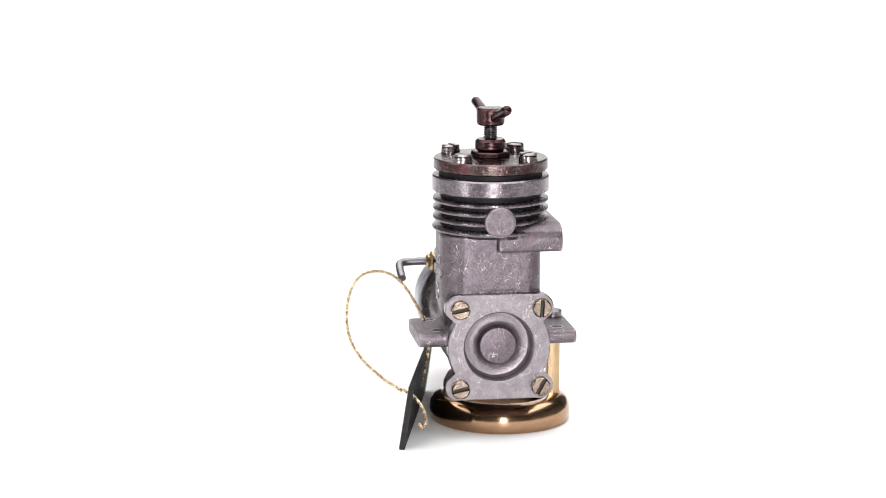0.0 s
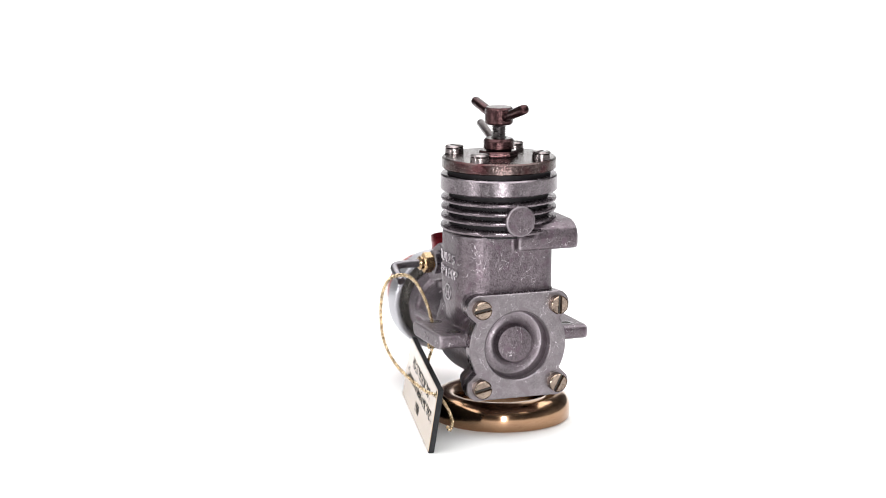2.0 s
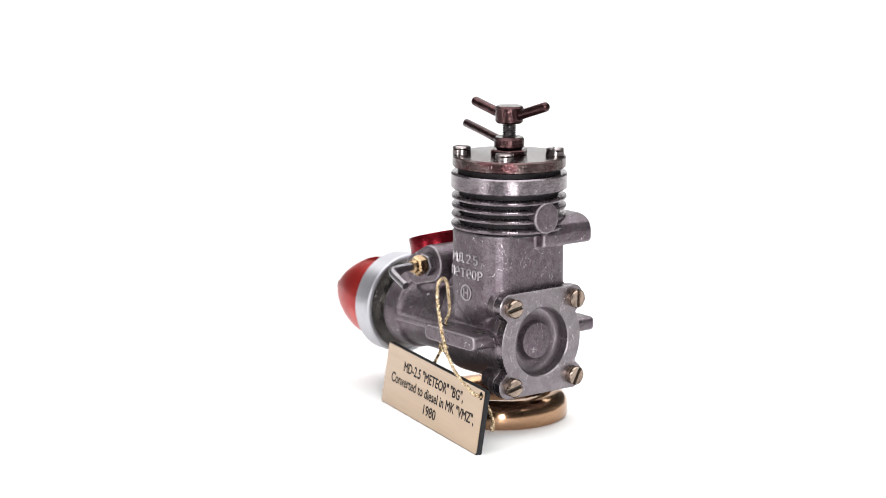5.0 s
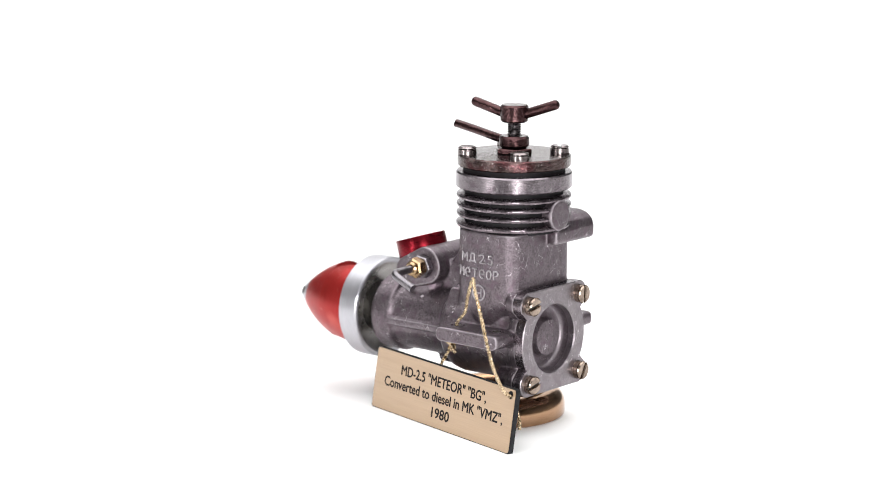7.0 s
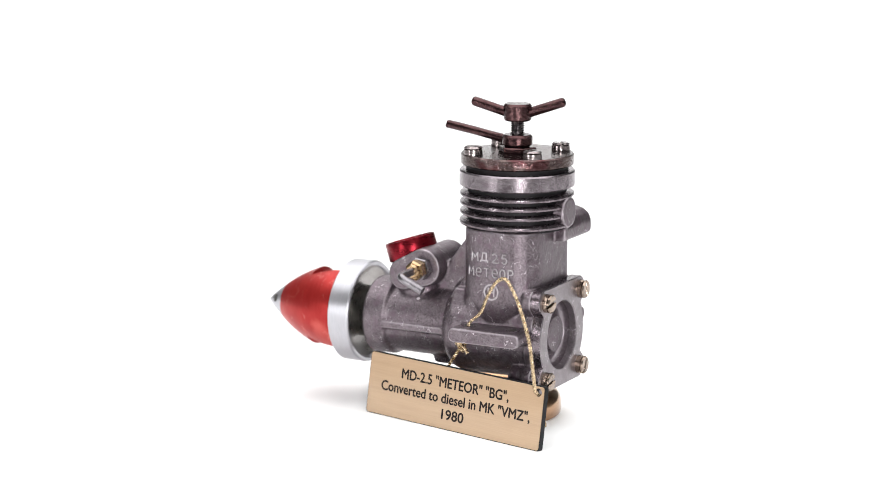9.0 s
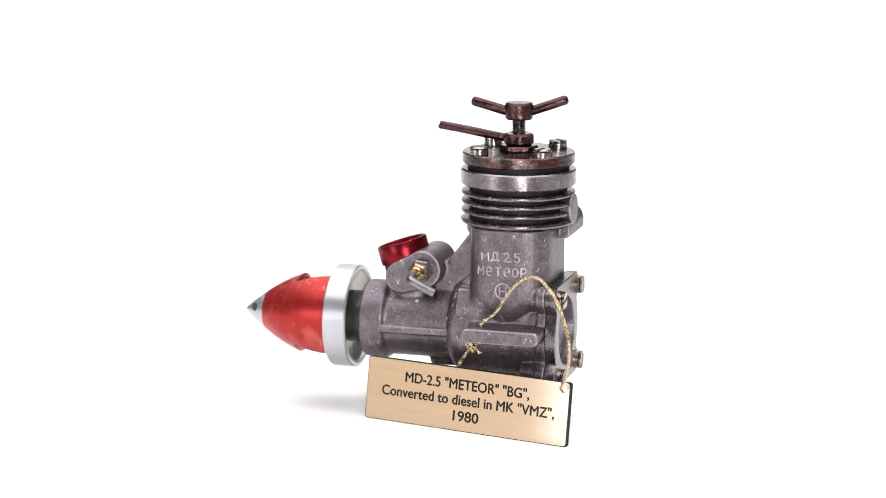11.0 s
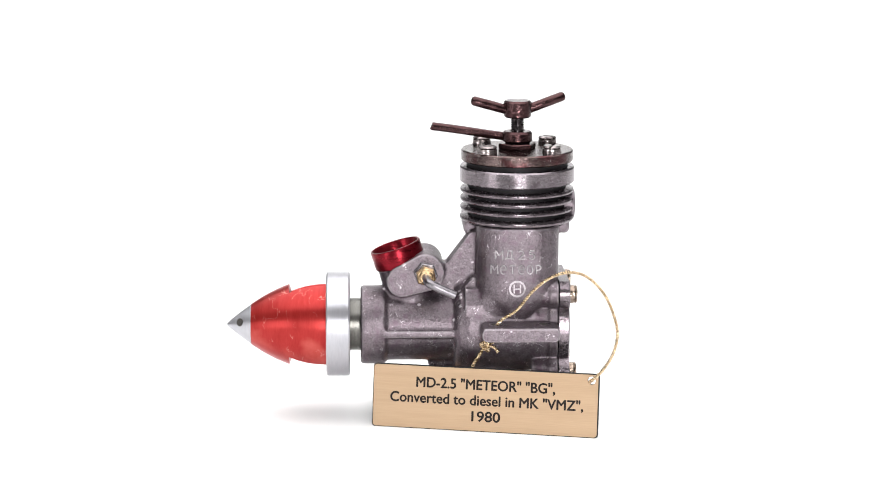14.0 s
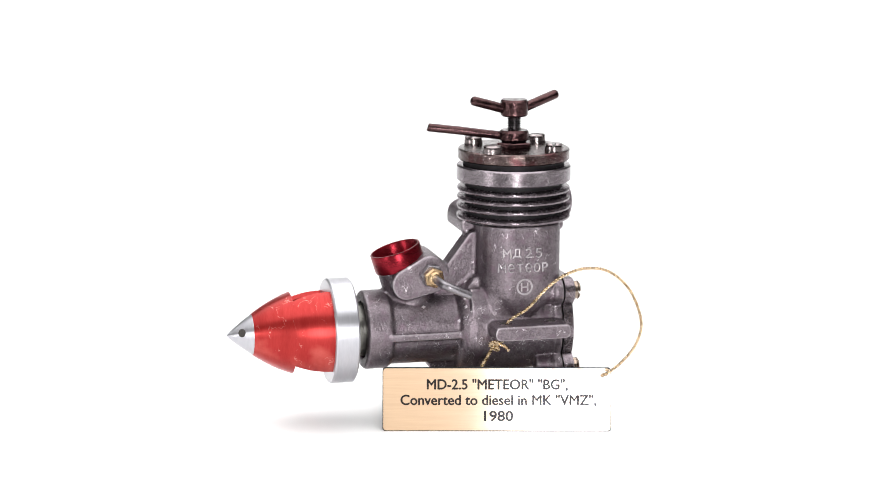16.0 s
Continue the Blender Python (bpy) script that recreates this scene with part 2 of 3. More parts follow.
def tube(path, r, bm=None, segs=10, radii=None):
    bm = bm or bmesh.new()
    rings = []
    for i, (p, t, n, b) in enumerate(carried_frames(path)):
        rr = radii[i] if radii else r
        rings.append([bm.verts.new(p + n * rr * math.cos(2 * math.pi * k / segs) + b * rr * math.sin(2 * math.pi * k / segs)) for k in range(segs)])
    for a, b in zip(rings[:-1], rings[1:]):
        for k in range(segs):
            bm.faces.new([a[k], a[(k + 1) % segs], b[(k + 1) % segs], b[k]])
    bm.faces.new(list(reversed(rings[0])))
    bm.faces.new(rings[-1])
    return bm


def lettering(body, width, baseline_x, m, depth=0.12, height=None, bold=0.0):
    """Built-in font, scaled to a width in mm, its left end at baseline_x on the u axis of m."""
    cu = bpy.data.curves.new("letters", "FONT")
    cu.body, cu.size, cu.extrude, cu.resolution_u = body, 1.0, 0.0, 4
    tmp = new("letters", cu)
    dg = bpy.context.evaluated_depsgraph_get()
    me = bpy.data.meshes.new_from_object(tmp.evaluated_get(dg))
    bpy.data.objects.remove(tmp)
    bm = bmesh.new()
    bm.from_mesh(me)
    bpy.data.meshes.remove(me)
    x0, x1 = min(v.co.x for v in bm.verts), max(v.co.x for v in bm.verts)
    s = width / (x1 - x0)
    sy = s if height is None else height / 0.73
    for v in bm.verts:
        v.co = Vector(((v.co.x - x0) * s + baseline_x, v.co.y * sy, 0))
    new_faces = bmesh.ops.extrude_face_region(bm, geom=bm.faces[:])
    for g in new_faces["geom"]:
        if isinstance(g, bmesh.types.BMVert):
            g.co.z += depth
    if bold:
        first = bm.copy()
        for k, (dx, dy) in enumerate(((bold, 0), (-bold, 0), (0, bold * 0.8), (0, -bold * 0.8))):
            more = first.copy()
            for v in more.verts:
                v.co += Vector((dx, dy, 0.003 * (k + 1)))
            tmp_me = bpy.data.meshes.new("letters")
            more.to_mesh(tmp_me)
            more.free()
            bm.from_mesh(tmp_me)
            bpy.data.meshes.remove(tmp_me)
        first.free()
    for v in bm.verts:
        v.co = m @ v.co
    return bm


def thing(name, m, label, category):
    ob = new(name)
    ob.empty_display_size = 0.01
    ob.matrix_world = m
    return tagged(ob, label, category)


# ---- the place: white sweep and an unseen room added round it ----
def sweep():
    bm = bmesh.new()
    prof = [(-0.26, 0.0), (0.95, 0.0)]
    for k in range(1, 13):
        a = radians(90 * k / 12)
        prof.append((0.95 + 0.35 * math.sin(a), 0.35 - 0.35 * math.cos(a)))
    prof.append((1.30, 1.6))
    rows = [[bm.verts.new((x * 1000, y * 1000, z * 1000)) for y, z in prof] for x in (-0.42, 0.42)]
    for k in range(len(prof) - 1):
        bm.faces.new([rows[0][k], rows[1][k], rows[1][k + 1], rows[0][k + 1]])
    ob = part("backdrop", bm, WHITE)
    for f in ob.data.polygons:
        f.use_smooth = True
    return tagged(ob, "seamless white paper sweep under and behind the engine", "backdrop", kind="structure")


# added room, never in view; its pale surfaces act as reflectors
def room():
    for name, x0, x1, y0, y1, z0, z1, lab, cat in (
            ("floor", -3.0, 3.0, -3.4, 3.0, -0.80, -0.75, "unseen pale studio floor added for fill light", "floor"),
            ("ceiling", -3.0, 3.0, -3.4, 3.0, 2.0, 2.05, "unseen pale studio ceiling added for fill light", "ceiling"),
            ("wall_north", -3.0, 3.0, 3.0, 3.05, -0.75, 2.0, "unseen pale studio wall added for fill light", "wall"),
            ("wall_south", -3.0, 3.0, -3.45, -3.4, -0.75, 2.0, "unseen pale studio wall added for fill light", "wall"),
            ("wall_west", -3.05, -3.0, -3.4, 3.0, -0.75, 2.0, "unseen pale studio wall added for fill light", "wall"),
            ("wall_east", 3.0, 3.05, -3.4, 3.0, -0.75, 2.0, "unseen pale studio wall added for fill light", "wall")):
        bm = bmesh.new()
        bmesh.ops.create_cube(bm, size=1)
        for v in bm.verts:
            v.co = Vector(((x0 + x1) / 2 + v.co.x * (x1 - x0), (y0 + y1) / 2 + v.co.y * (y1 - y0), (z0 + z1) / 2 + v.co.z * (z1 - z0))) * 1000
        tagged(part(name, bm, WALLPAINT), lab, cat, kind="structure")


def table():
    bm = prism(rounded(-800, 800, -560, 1250, 20, 4), Matrix.Translation((0, 0, -34)), 30, chamfer=3)
    for x in (-720, 720):
        for y in (-480, 1170):
            prism(rounded(x - 30, x + 30, y - 30, y + 30, 4, 2), Matrix.Translation((0, 0, -750)), 717, bm)
    tagged(part("table", bm, TABLE), "dark table carrying the white paper sweep", "table", kind="structure")


sweep()
table()
room()

# ---- the engine: x to the propeller, y to the tag side, z up, in mm ----
ENGINE_AT = pose(0.0046, -0.0109, 0, 0, 0, 99.4)
engine = thing("model_engine", ENGINE_AT, "cast aluminium model diesel engine with red spinner on brass stand", "model engine")
CZ = 24.5                        # crank axis


def plate_outline(grow=0.0, n=144):
    pts = []
    for k in range(n):
        a = 2 * math.pi * k / n
        c, s = math.cos(a), math.sin(a)
        r = 13.35
        if abs(s) > 0.3 and abs(13.8 / s * c) < 10.6:
            r = max(r, 13.8 / abs(s))
        for ly in (10.6, -10.6):
            for lz in (10.35, -10.35):
                b = c * ly + s * lz
                q = b * b - (ly * ly + lz * lz - 3.55 ** 2)
                if q > 0 and b > 0:
                    r = max(r, b + math.sqrt(q))
        pts.append(((r + grow) * c, (r + grow) * s))
    return pts


def cast_body():
    bm = bmesh.new()
    # cylinder block: rounder on the tag side than on the exhaust side, its foot drawn in to a blunt wedge
    def block(levels):
        rings = []
        for z, x0, x1, far, near, r in levels:
            pts = [(x, y) for x, y in rounded(x0, x1, -far, near, r) if y >= (near - far) / 2]
            pts += [(x, y) for x, y in rounded(x0, x1, -far, near, r * 0.6) if y < (near - far) / 2]
            rings.append([bm.verts.new((x, y, z)) for x, y in pts])
        for ra, rb in zip(rings[:-1], rings[1:]):
            for k in range(len(ra)):
                bm.faces.new([ra[k], ra[(k + 1) % len(ra)], rb[(k + 1) % len(ra)], rb[k]])
        bm.faces.new(list(reversed(rings[0])))
        bm.faces.new(rings[-1])
    block(((36.2, -10.8, 10.8, 11.7, 14.0, 7.0), (53.0, -10.8, 10.8, 11.7, 14.0, 7.0)))
    block(((26.5, -1.6, 2.4, 9.0, 11.4, 1.2), (28.4, -2.6, 3.4, 9.5, 12.2, 2.0), (31.0, -5.8, 6.4, 10.0, 13.0, 4.0), (34.0, -9.2, 9.6, 11.0, 13.8, 6.0), (36.3, -10.8, 10.8, 11.7, 14.0, 7.0)))
    block(((26.5, -6.0, 10.8, 10.0, 11.4, 4.0), (31.0, -6.2, 10.8, 10.6, 12.1, 4.5), (34.0, -6.6, 10.8, 11.0, 12.6, 5.0), (36.3, -10.8, 10.8, 11.6, 12.4, 5.5)))
    # crank chamber, front bearing housing and nose
    lathe([(0, -5.2), (9.4, -5.2), (9.4, -10.4), (12.3, -10.4), (12.6, 6.0), (12.7, 13.0), (12.2, 15.0), (11.2, 16.2), (9.8, 16.7), (0, 16.7)], (0, 0, CZ), (1, 0, 0), 64, bm)
    lathe([(0, 10), (9.5, 10), (9.5, 36), (0, 36)], (0, 0, CZ), (1, 0, 0), 64, bm)
    lathe([(0, 34.4), (9.6, 34.4), (10.5, 35.2), (10.5, 41.0), (10.0, 41.5), (7.6, 41.5), (7.6, 40.0), (0, 40.0)], (0, 0, CZ), (1, 0, 0), 64, bm)
    # side ribs of the nose
    for s in (1, -1):
        prism(rounded(15.5, 35.5, CZ - 1.4, CZ + 0.5, 0.5, 2), ALONG_Y @ Matrix.Translation((0, 0, 8.0 if s > 0 else -10.7)), 2.7, bm)
    # keel under the nose
    prism(rounded(12.0, 23.5, 13.2, 17.0, 1.0, 3), ALONG_Y @ Matrix.Translation((0, 0, -2.6)), 5.2, bm)
    # rear flange of the case with its four screw bosses
    outline = [(y * 0.985, z * 0.985) for y, z in plate_outline(-0.1)]
    bore = [(9.4 * math.cos(2 * math.pi * k / len(outline)), 9.4 * math.sin(2 * math.pi * k / len(outline))) for k in range(len(outline))]
    loops = []
    for pts, x in ((outline, -10.6), (outline, -8.2), (bore, -8.2), (bore, -10.6)):
        loops.append([bm.verts.new((x, y, CZ + z)) for y, z in pts])
    for k in range(4):
        ra, rb = loops[k], loops[(k + 1) % 4]
        for q in range(len(ra)):
            bm.faces.new([ra[q], ra[(q + 1) % len(ra)], rb[(q + 1) % len(ra)], rb[q]])
    for y in (10.5, -10.5):
        for z in (10.3, -10.3):
            rod(3.4, (-10.5, y, CZ + z), (-3.6, y * 0.94, CZ + z * 0.94), bm, 24, 0.3, 2.5)
    # fillet blocks between case and cylinder
    prism([(-12.2, 26), (12.2, 26), (11.2, 32), (9.0, 36.0), (-9.0, 36.0), (-11.2, 32)], ALONG_X @ Matrix.Translation((0, 0, -5.0)), 19, bm)
    # mounting lugs
    for s in (1, -1):
        y0, y1 = (10.2, 20.4) if s > 0 else (-21.0, -10.2)
        prism(rounded(-10.5, 9.9, 24.1, 27.85, 1.3, 4), ALONG_Y @ Matrix.Translation((0, 0, y0)), y1 - y0, bm)
    # exhaust duct across the back of the fins
    duct = [(-13.4, 49.2), (13.4, 49.2), (14.1, 49.9), (14.2, 52.6), (13.4, 54.6), (11.8, 55.8), (9.6, 56.4), (-9.6, 56.4), (-11.8, 55.8), (-13.4, 54.6), (-14.2, 52.6), (-14.1, 49.9)]
    prism(duct, ALONG_Y @ Matrix.Translation((0, 0, -16.3)), 12.0, bm)
    prism([(x, min(z, 53.4)) for x, z in duct], ALONG_Y @ Matrix.Translation((0, 0, -16.2)), 16.5, bm)
    # round boss on the rear of the fins
    rod(4.1, (-8, 0.2, 57.3), (-15.3, 0.2, 57.3), bm, 32, 0.2)
    # intake: tube, cross boss with its oval face, web to the cylinder
    rod(6.3, (26.4, 0, 26), (30.82, 0, 41.25), bm, 48, 0.2)
    hull = []
    for k in range(48):
        a = 2 * math.pi * k / 48
        c, s = math.cos(a), math.sin(a)
        hull.append(max(((24.3 + 5.0 * c, 40.0 + 5.0 * s), (30.4 + 4.2 * c, 37.6 + 4.2 * s)), key=lambda p: p[0] * c + p[1] * s))
    prism(hull, ALONG_Y @ Matrix.Translation((0, 0, -2.0)), 9.6, bm)
    rod(4.9, (24.3, -9.0, 40.2), (24.3, 7.0, 40.2), bm, 36, 0.3)
    prism([(8, 34), (22, 34), (22, 40), (18.6, 41.8), (12.6, 49.8), (8, 51.5)], ALONG_Y @ Matrix.Translation((0, 0, -2.8)), 5.6, bm)
    prism([(6, 32), (15.4, 32), (14.6, 35.5), (12.0, 38.5), (6, 40.0)], ALONG_Y @ Matrix.Translation((0, 0, -7.0)), 14, bm)
    ob = part("crankcase", bm, CAST, engine, "grey cast aluminium crankcase with raised lettering")
    rm = ob.modifiers.new("cast", "REMESH")
    rm.mode, rm.voxel_size, rm.use_smooth_shade = "VOXEL", 0.00034, True
    sm = ob.modifiers.new("fillet", "SMOOTH")
    sm.factor, sm.iterations = 0.5, 7
    return ob


case = cast_body()
# holes of the mounting lugs: dark discs paint the shade of the bores, with a bright rim
for hx, hy in ((6.2, 15.6), (-6.4, 15.2), (-6.4, -16.4)):
    part("lug_hole", lathe([(1.25, 0.0), (1.25, 0.12), (1.95, 0.12), (1.95, 0.0)], (hx, hy, 27.80), segs=24), MACHINED, case, "bright rim of the lug hole")
    part("bore", lathe([(0, 0.06), (1.4, 0.06), (1.4, 0)], (hx, hy, 27.83), segs=24), SLOT, case, "dark disc painted as the bore's shade")


def casting_scar():
    bm = bmesh.new()
    m = ALONG_Y @ Matrix.Translation((0, 0, 20.3))
    prism([(0.7, 25.0), (0.9, 26.6), (0.5, 27.0), (0.2, 26.5), (-0.4, 26.2), (-0.3, 25.8), (0.2, 25.9), (0.35, 25.1)], m, 0.16, bm)
    prism([(-0.9, 25.3), (-1.2, 25.9), (-2.0, 25.8), (-2.3, 25.3), (-1.7, 25.05)], m, 0.16, bm)
    return part("casting_scar", bm, FIN, case, "dark nick in the edge of the lug")


casting_scar()


def face_depth(x):
    ax = abs(x)
    return 14.0 if ax < 3.8 else 7.0 + math.sqrt(max(0.1, 49.0 - (ax - 3.8) ** 2))


def bow(cx, cy, rx, ry, a0, a1, n=10):
    return [(cx + rx * math.cos(radians(a0 + (a1 - a0) * k / n)), cy + ry * math.sin(radians(a0 + (a1 - a0) * k / n))) for k in range(n + 1)]


# single-stroke letters of the mould, each in a box one wide and one high
STROKES = {
    "М": [[(0.0, 0), (0.06, 1), (0.5, 0.42), (0.94, 1), (1.0, 0)]],
    "Д": [[(0.0, -0.06), (0.0, 0.14), (1.0, 0.14), (1.0, -0.06)], [(0.2, 0.14), (0.3, 0.96), (0.8, 0.96), (0.8, 0.14)]],
    "Е": [[(0.08, 0.5), (0.9, 0.5)] + bow(0.5, 0.5, 0.42, 0.48, 0, 310, 18)],
    "Т": [[(0.02, 0.96), (0.98, 0.96)], [(0.5, 0.96), (0.5, 0)]],
    "О": [bow(0.5, 0.5, 0.42, 0.48, 0, 360, 20)],
    "Р": [[(0.12, 0), (0.12, 0.96), (0.5, 0.96)] + bow(0.52, 0.7, 0.38, 0.26, 80, -80, 8) + [(0.12, 0.43)]],
    "2": [bow(0.5, 0.7, 0.4, 0.27, 165, -30, 10) + [(0.08, 0.03), (0.95, 0.03)]],
    "5": [[(0.85, 0.97), (0.2, 0.97), (0.14, 0.56)] + bow(0.46, 0.32, 0.42, 0.31, 115, -150, 12)],
    ".": [[(0.4, 0.04), (0.6, 0.04)]],
}


def cast_word(letters, base):
    """letters: (sign, left edge x, width); raised strokes that follow the curve of the cylinder face."""
    bm = bmesh.new()
    for sign, x0, width in letters:
        for line in STROKES[sign]:
            pts = []
            for (u0, v0), (u1, v1) in zip(line[:-1], line[1:]):
                for k in range(4):
                    pts.append((u0 + (u1 - u0) * k / 4, v0 + (v1 - v0) * k / 4))
            pts.append(line[-1])
            tube([Vector((x0 - u * width, face_depth(x0 - u * width) + 0.1, base + v * 2.35)) for u, v in pts], 0.24, bm, 8)
    return part("lettering", bm, LETTER, case, "raised cast lettering")


cast_word((("М", 6.3, 2.0), ("Д", 3.6, 2.0), ("2", 0.35, 1.6), (".", -1.5, 0.6), ("5", -2.4, 1.75)), 44.9)
cast_word((("М", 7.4, 1.8), ("Е", 5.0, 1.75), ("Т", 2.65, 1.75), ("Е", 0.3, 1.75), ("О", -1.95, 1.7), ("Р", -4.2, 1.6)), 41.0)


def cast_mark():
    bm = bmesh.new()
    at = (0.5, 13.85, 37.0)
    lathe([(1.75, 0), (1.75, 0.35), (2.2, 0.35), (2.2, 0)], at, (0, 1, 0), 40, bm)
    for x0, x1, z0, z1 in ((-1.0, -0.65, -1.15, 1.15), (0.65, 1.0, -1.15, 1.15), (-0.65, 0.65, -0.2, 0.15)):
        prism([(at[0] + x0, at[2] + z0), (at[0] + x1, at[2] + z0), (at[0] + x1, at[2] + z1), (at[0] + x0, at[2] + z1)], ALONG_Y @ Matrix.Translation((0, 0, 13.85)), 0.35, bm)
    return part("cast_mark", bm, LETTER, case, "raised round cast mark")


cast_mark()

# rear cover
def rear_cover():
    bm = bmesh.new()
    out = plate_outline()
    n = len(out)
    m = ALONG_X @ Matrix.Translation((0, CZ, 0))
    rings = []
    for x, pts in ((-10.75, out), (-13.25, out), (-13.5, [(y * 0.982, z * 0.982) for y, z in out])):
        rings.append([bm.verts.new(m @ Vector((y, z, x))) for y, z in pts])
    for x, r in ((-13.5, 9.3), (-13.2, 9.0), (-11.5, 8.85)):
        rings.append([bm.verts.new(m @ Vector((r * math.cos(2 * math.pi * k / n), r * math.sin(2 * math.pi * k / n), x))) for k in range(n)])
    for a, b in zip(rings[:-1], rings[1:]):
        for k in range(n):
            bm.faces.new([a[k], a[(k + 1) % n], b[(k + 1) % n], b[k]])
    for k in range(n):
        bm.faces.new([rings[-1][k], rings[-1][(k + 1) % n], rings[0][(k + 1) % n], rings[0][k]])
    return part("rear_cover", bm, COVER, engine, "grey aluminium rear cover with a round recess")


cover = rear_cover()
# its rim is left as cast
cover.data.materials.append(FIN)
for face in cover.data.polygons:
    if abs(face.normal.x) < 0.5 and math.hypot(face.center.y, face.center.z - CZ * MM) > 0.0105:
        face.material_index = 1
part("recess", lathe([(8.95, 12.0), (8.88, 10.2), (8.7, 9.5), (8.3, 9.05), (7.6, 8.85), (6.5, 8.85), (5.75, 9.05), (5.25, 9.5), (5.0, 10.2), (4.85, 11.15), (4.65, 11.5), (4.4, 11.57), (0, 11.53)], (0, 0, CZ), (-1, 0, 0), 96), CAST, cover, "rough cast recess with a round boss")


def screw(name, r, h, material, parent, at, axis, turn, label=""):
    """A slotted cheese-head screw: two rounded half-heads with a gap, and a dark strip painting the shade at the slot's
    bottom.
    """
    bm = bmesh.new()
    m = Matrix.Translation(at) @ frame_to(axis) @ Matrix.Rotation(radians(turn), 4, "Z")
    lathe([(0, h * 0.62), (r * 0.98, h * 0.62), (r, h * 0.1), (r, 0), (0, 0)], at, axis, 32, bm)
    g = r * 0.13
    for s in (1, -1):
        pts = []
        for k in range(15):
            a = math.asin(g / r) + (math.pi - 2 * math.asin(g / r)) * k / 14
            pts.append((r * math.cos(a), s * r * math.sin(a)))
        prism(pts, m @ Matrix.Translation((0, 0, h * 0.6)), h * 0.4, bm, chamfer=min(0.5, h * 0.24))
    ob = part(name, bm, material, parent, label)
    part("slot", prism([(-r * 0.93, -g), (r * 0.93, -g), (r * 0.93, g), (-r * 0.93, g)], m @ Matrix.Translation((0, 0, h * 0.62)), 0.06), SLOT, ob, "dark strip painted as the slot's shade")
    return ob


for y, z, turn in ((10.3, 10.35, 10), (-10.8, 10.35, 88), (10.2, -10.5, 12), (-10.7, -10.3, 62)):
    screw("screw", 2.45, 2.0, SCREW, cover, (-13.48, y, CZ + z - 0.05), (-1, 0, 0), turn, "tarnished slotted brass screw")

# cylinder: liner, fins, jacket ring, head
CYL = (0, 0.3, 0)
# the liner carries the painted gap shade
part("cylinder_liner", lathe([(0, 52.5), (13.0, 52.5), (13.0, 64), (13.4, 64.2), (13.4, 69.6), (0, 69.6)], CYL, segs=96), DARKGAP, engine, "cylinder liner with the fin-gap shade in its colour")
for zc, r, th in ((61.35, 15.05, 1.2), (59.0, 15.05, 1.2), (56.6, 15.05, 1.2), (54.0, 15.15, 1.3)):
    h = th / 2
    part("cooling_fin", lathe([(11.5, zc - h - 0.25), (r - 0.45, zc - h), (r - 0.13, zc - h * 0.72), (r, zc - h * 0.25), (r, zc + h * 0.25), (r - 0.13, zc + h * 0.72), (r - 0.45, zc + h), (11.5, zc + h + 0.25)], CYL, segs=96), FIN, engine, "cast cooling fin")
part("jacket_ring", lathe([(11.5, 63.5), (14.9, 63.5), (15.2, 63.8), (15.2, 67.35), (14.9, 67.75), (13.0, 67.8)], CYL, segs=96), MACHINED, engine, "machined aluminium ring above the fins")
head = part("cylinder_head", lathe([(0, 69.1), (14.5, 69.1), (14.85, 69.4), (14.85, 71.75), (14.5, 72.1), (5, 72.15), (0, 72.15)], CYL, segs=96), HEAD, engine, "browned pitted steel cylinder head with glints painted as specks")
for x, y, turn in ((8.3, 9.3, 20), (-8.5, 8.7, 75), (-8.6, -8.2, 130), (9.0, -7.9, 50)):
    screw("screw", 2.45, 2.1, PLATED, head, (x, y + 0.25, 72.1), (0, 0, 1), turn, "plated slotted head screw")

# compression screw with its lock lever
part("collar", prism(hexagon(5.1, 12), Matrix.Translation((0, 0.4, 72.1)), 1.5, chamfer=0.3), RUST, head, "red-brown hexagonal collar")
comp = part("compression_screw", lathe([(0, 80.4), (3.3, 80.4), (3.65, 80.8), (3.7, 84.4), (3.3, 84.9), (0, 85.0)], (0, 0.4, 0), segs=40), RUST, engine, "red-brown steel hub with two bars")
tz = 73.2
prof = [(0, tz)]
while tz < 80.6:
    prof += [(1.5, tz), (1.9, tz + 0.25), (1.9, tz + 0.32), (1.5, tz + 0.57)]
    tz += 0.62
part("thread", lathe(prof + [(0, tz)], (0, 0.4, 0), segs=28), THREAD, comp, "threaded steel shank")
part("bar", pin(1.3, (-2.0, 0.05, 82.2), (-12.6, -1.9, 85.9)), RUST, comp)
part("bar", pin(1.3, (2.0, 0.75, 82.2), (12.3, 2.5, 85.2)), RUST, comp)
lever = part("lock_ring", lathe([(2.0, 73.6), (3.2, 73.6), (4.0, 74.3), (4.0, 76.2), (3.5, 76.8), (2.0, 76.8)], (0, 0.4, 0), segs=40), RUST, engine, "red-brown lock ring with a long lever")
part("lever_bar", tube(smooth_path([(2.8, 0.1, 75.2), (7, -0.5, 75.7), (14, -1.7, 76.6), (21.5, -3.2, 77.4), (22.1, -3.3, 77.4)], 8), 1.15, segs=16), RUST, lever)

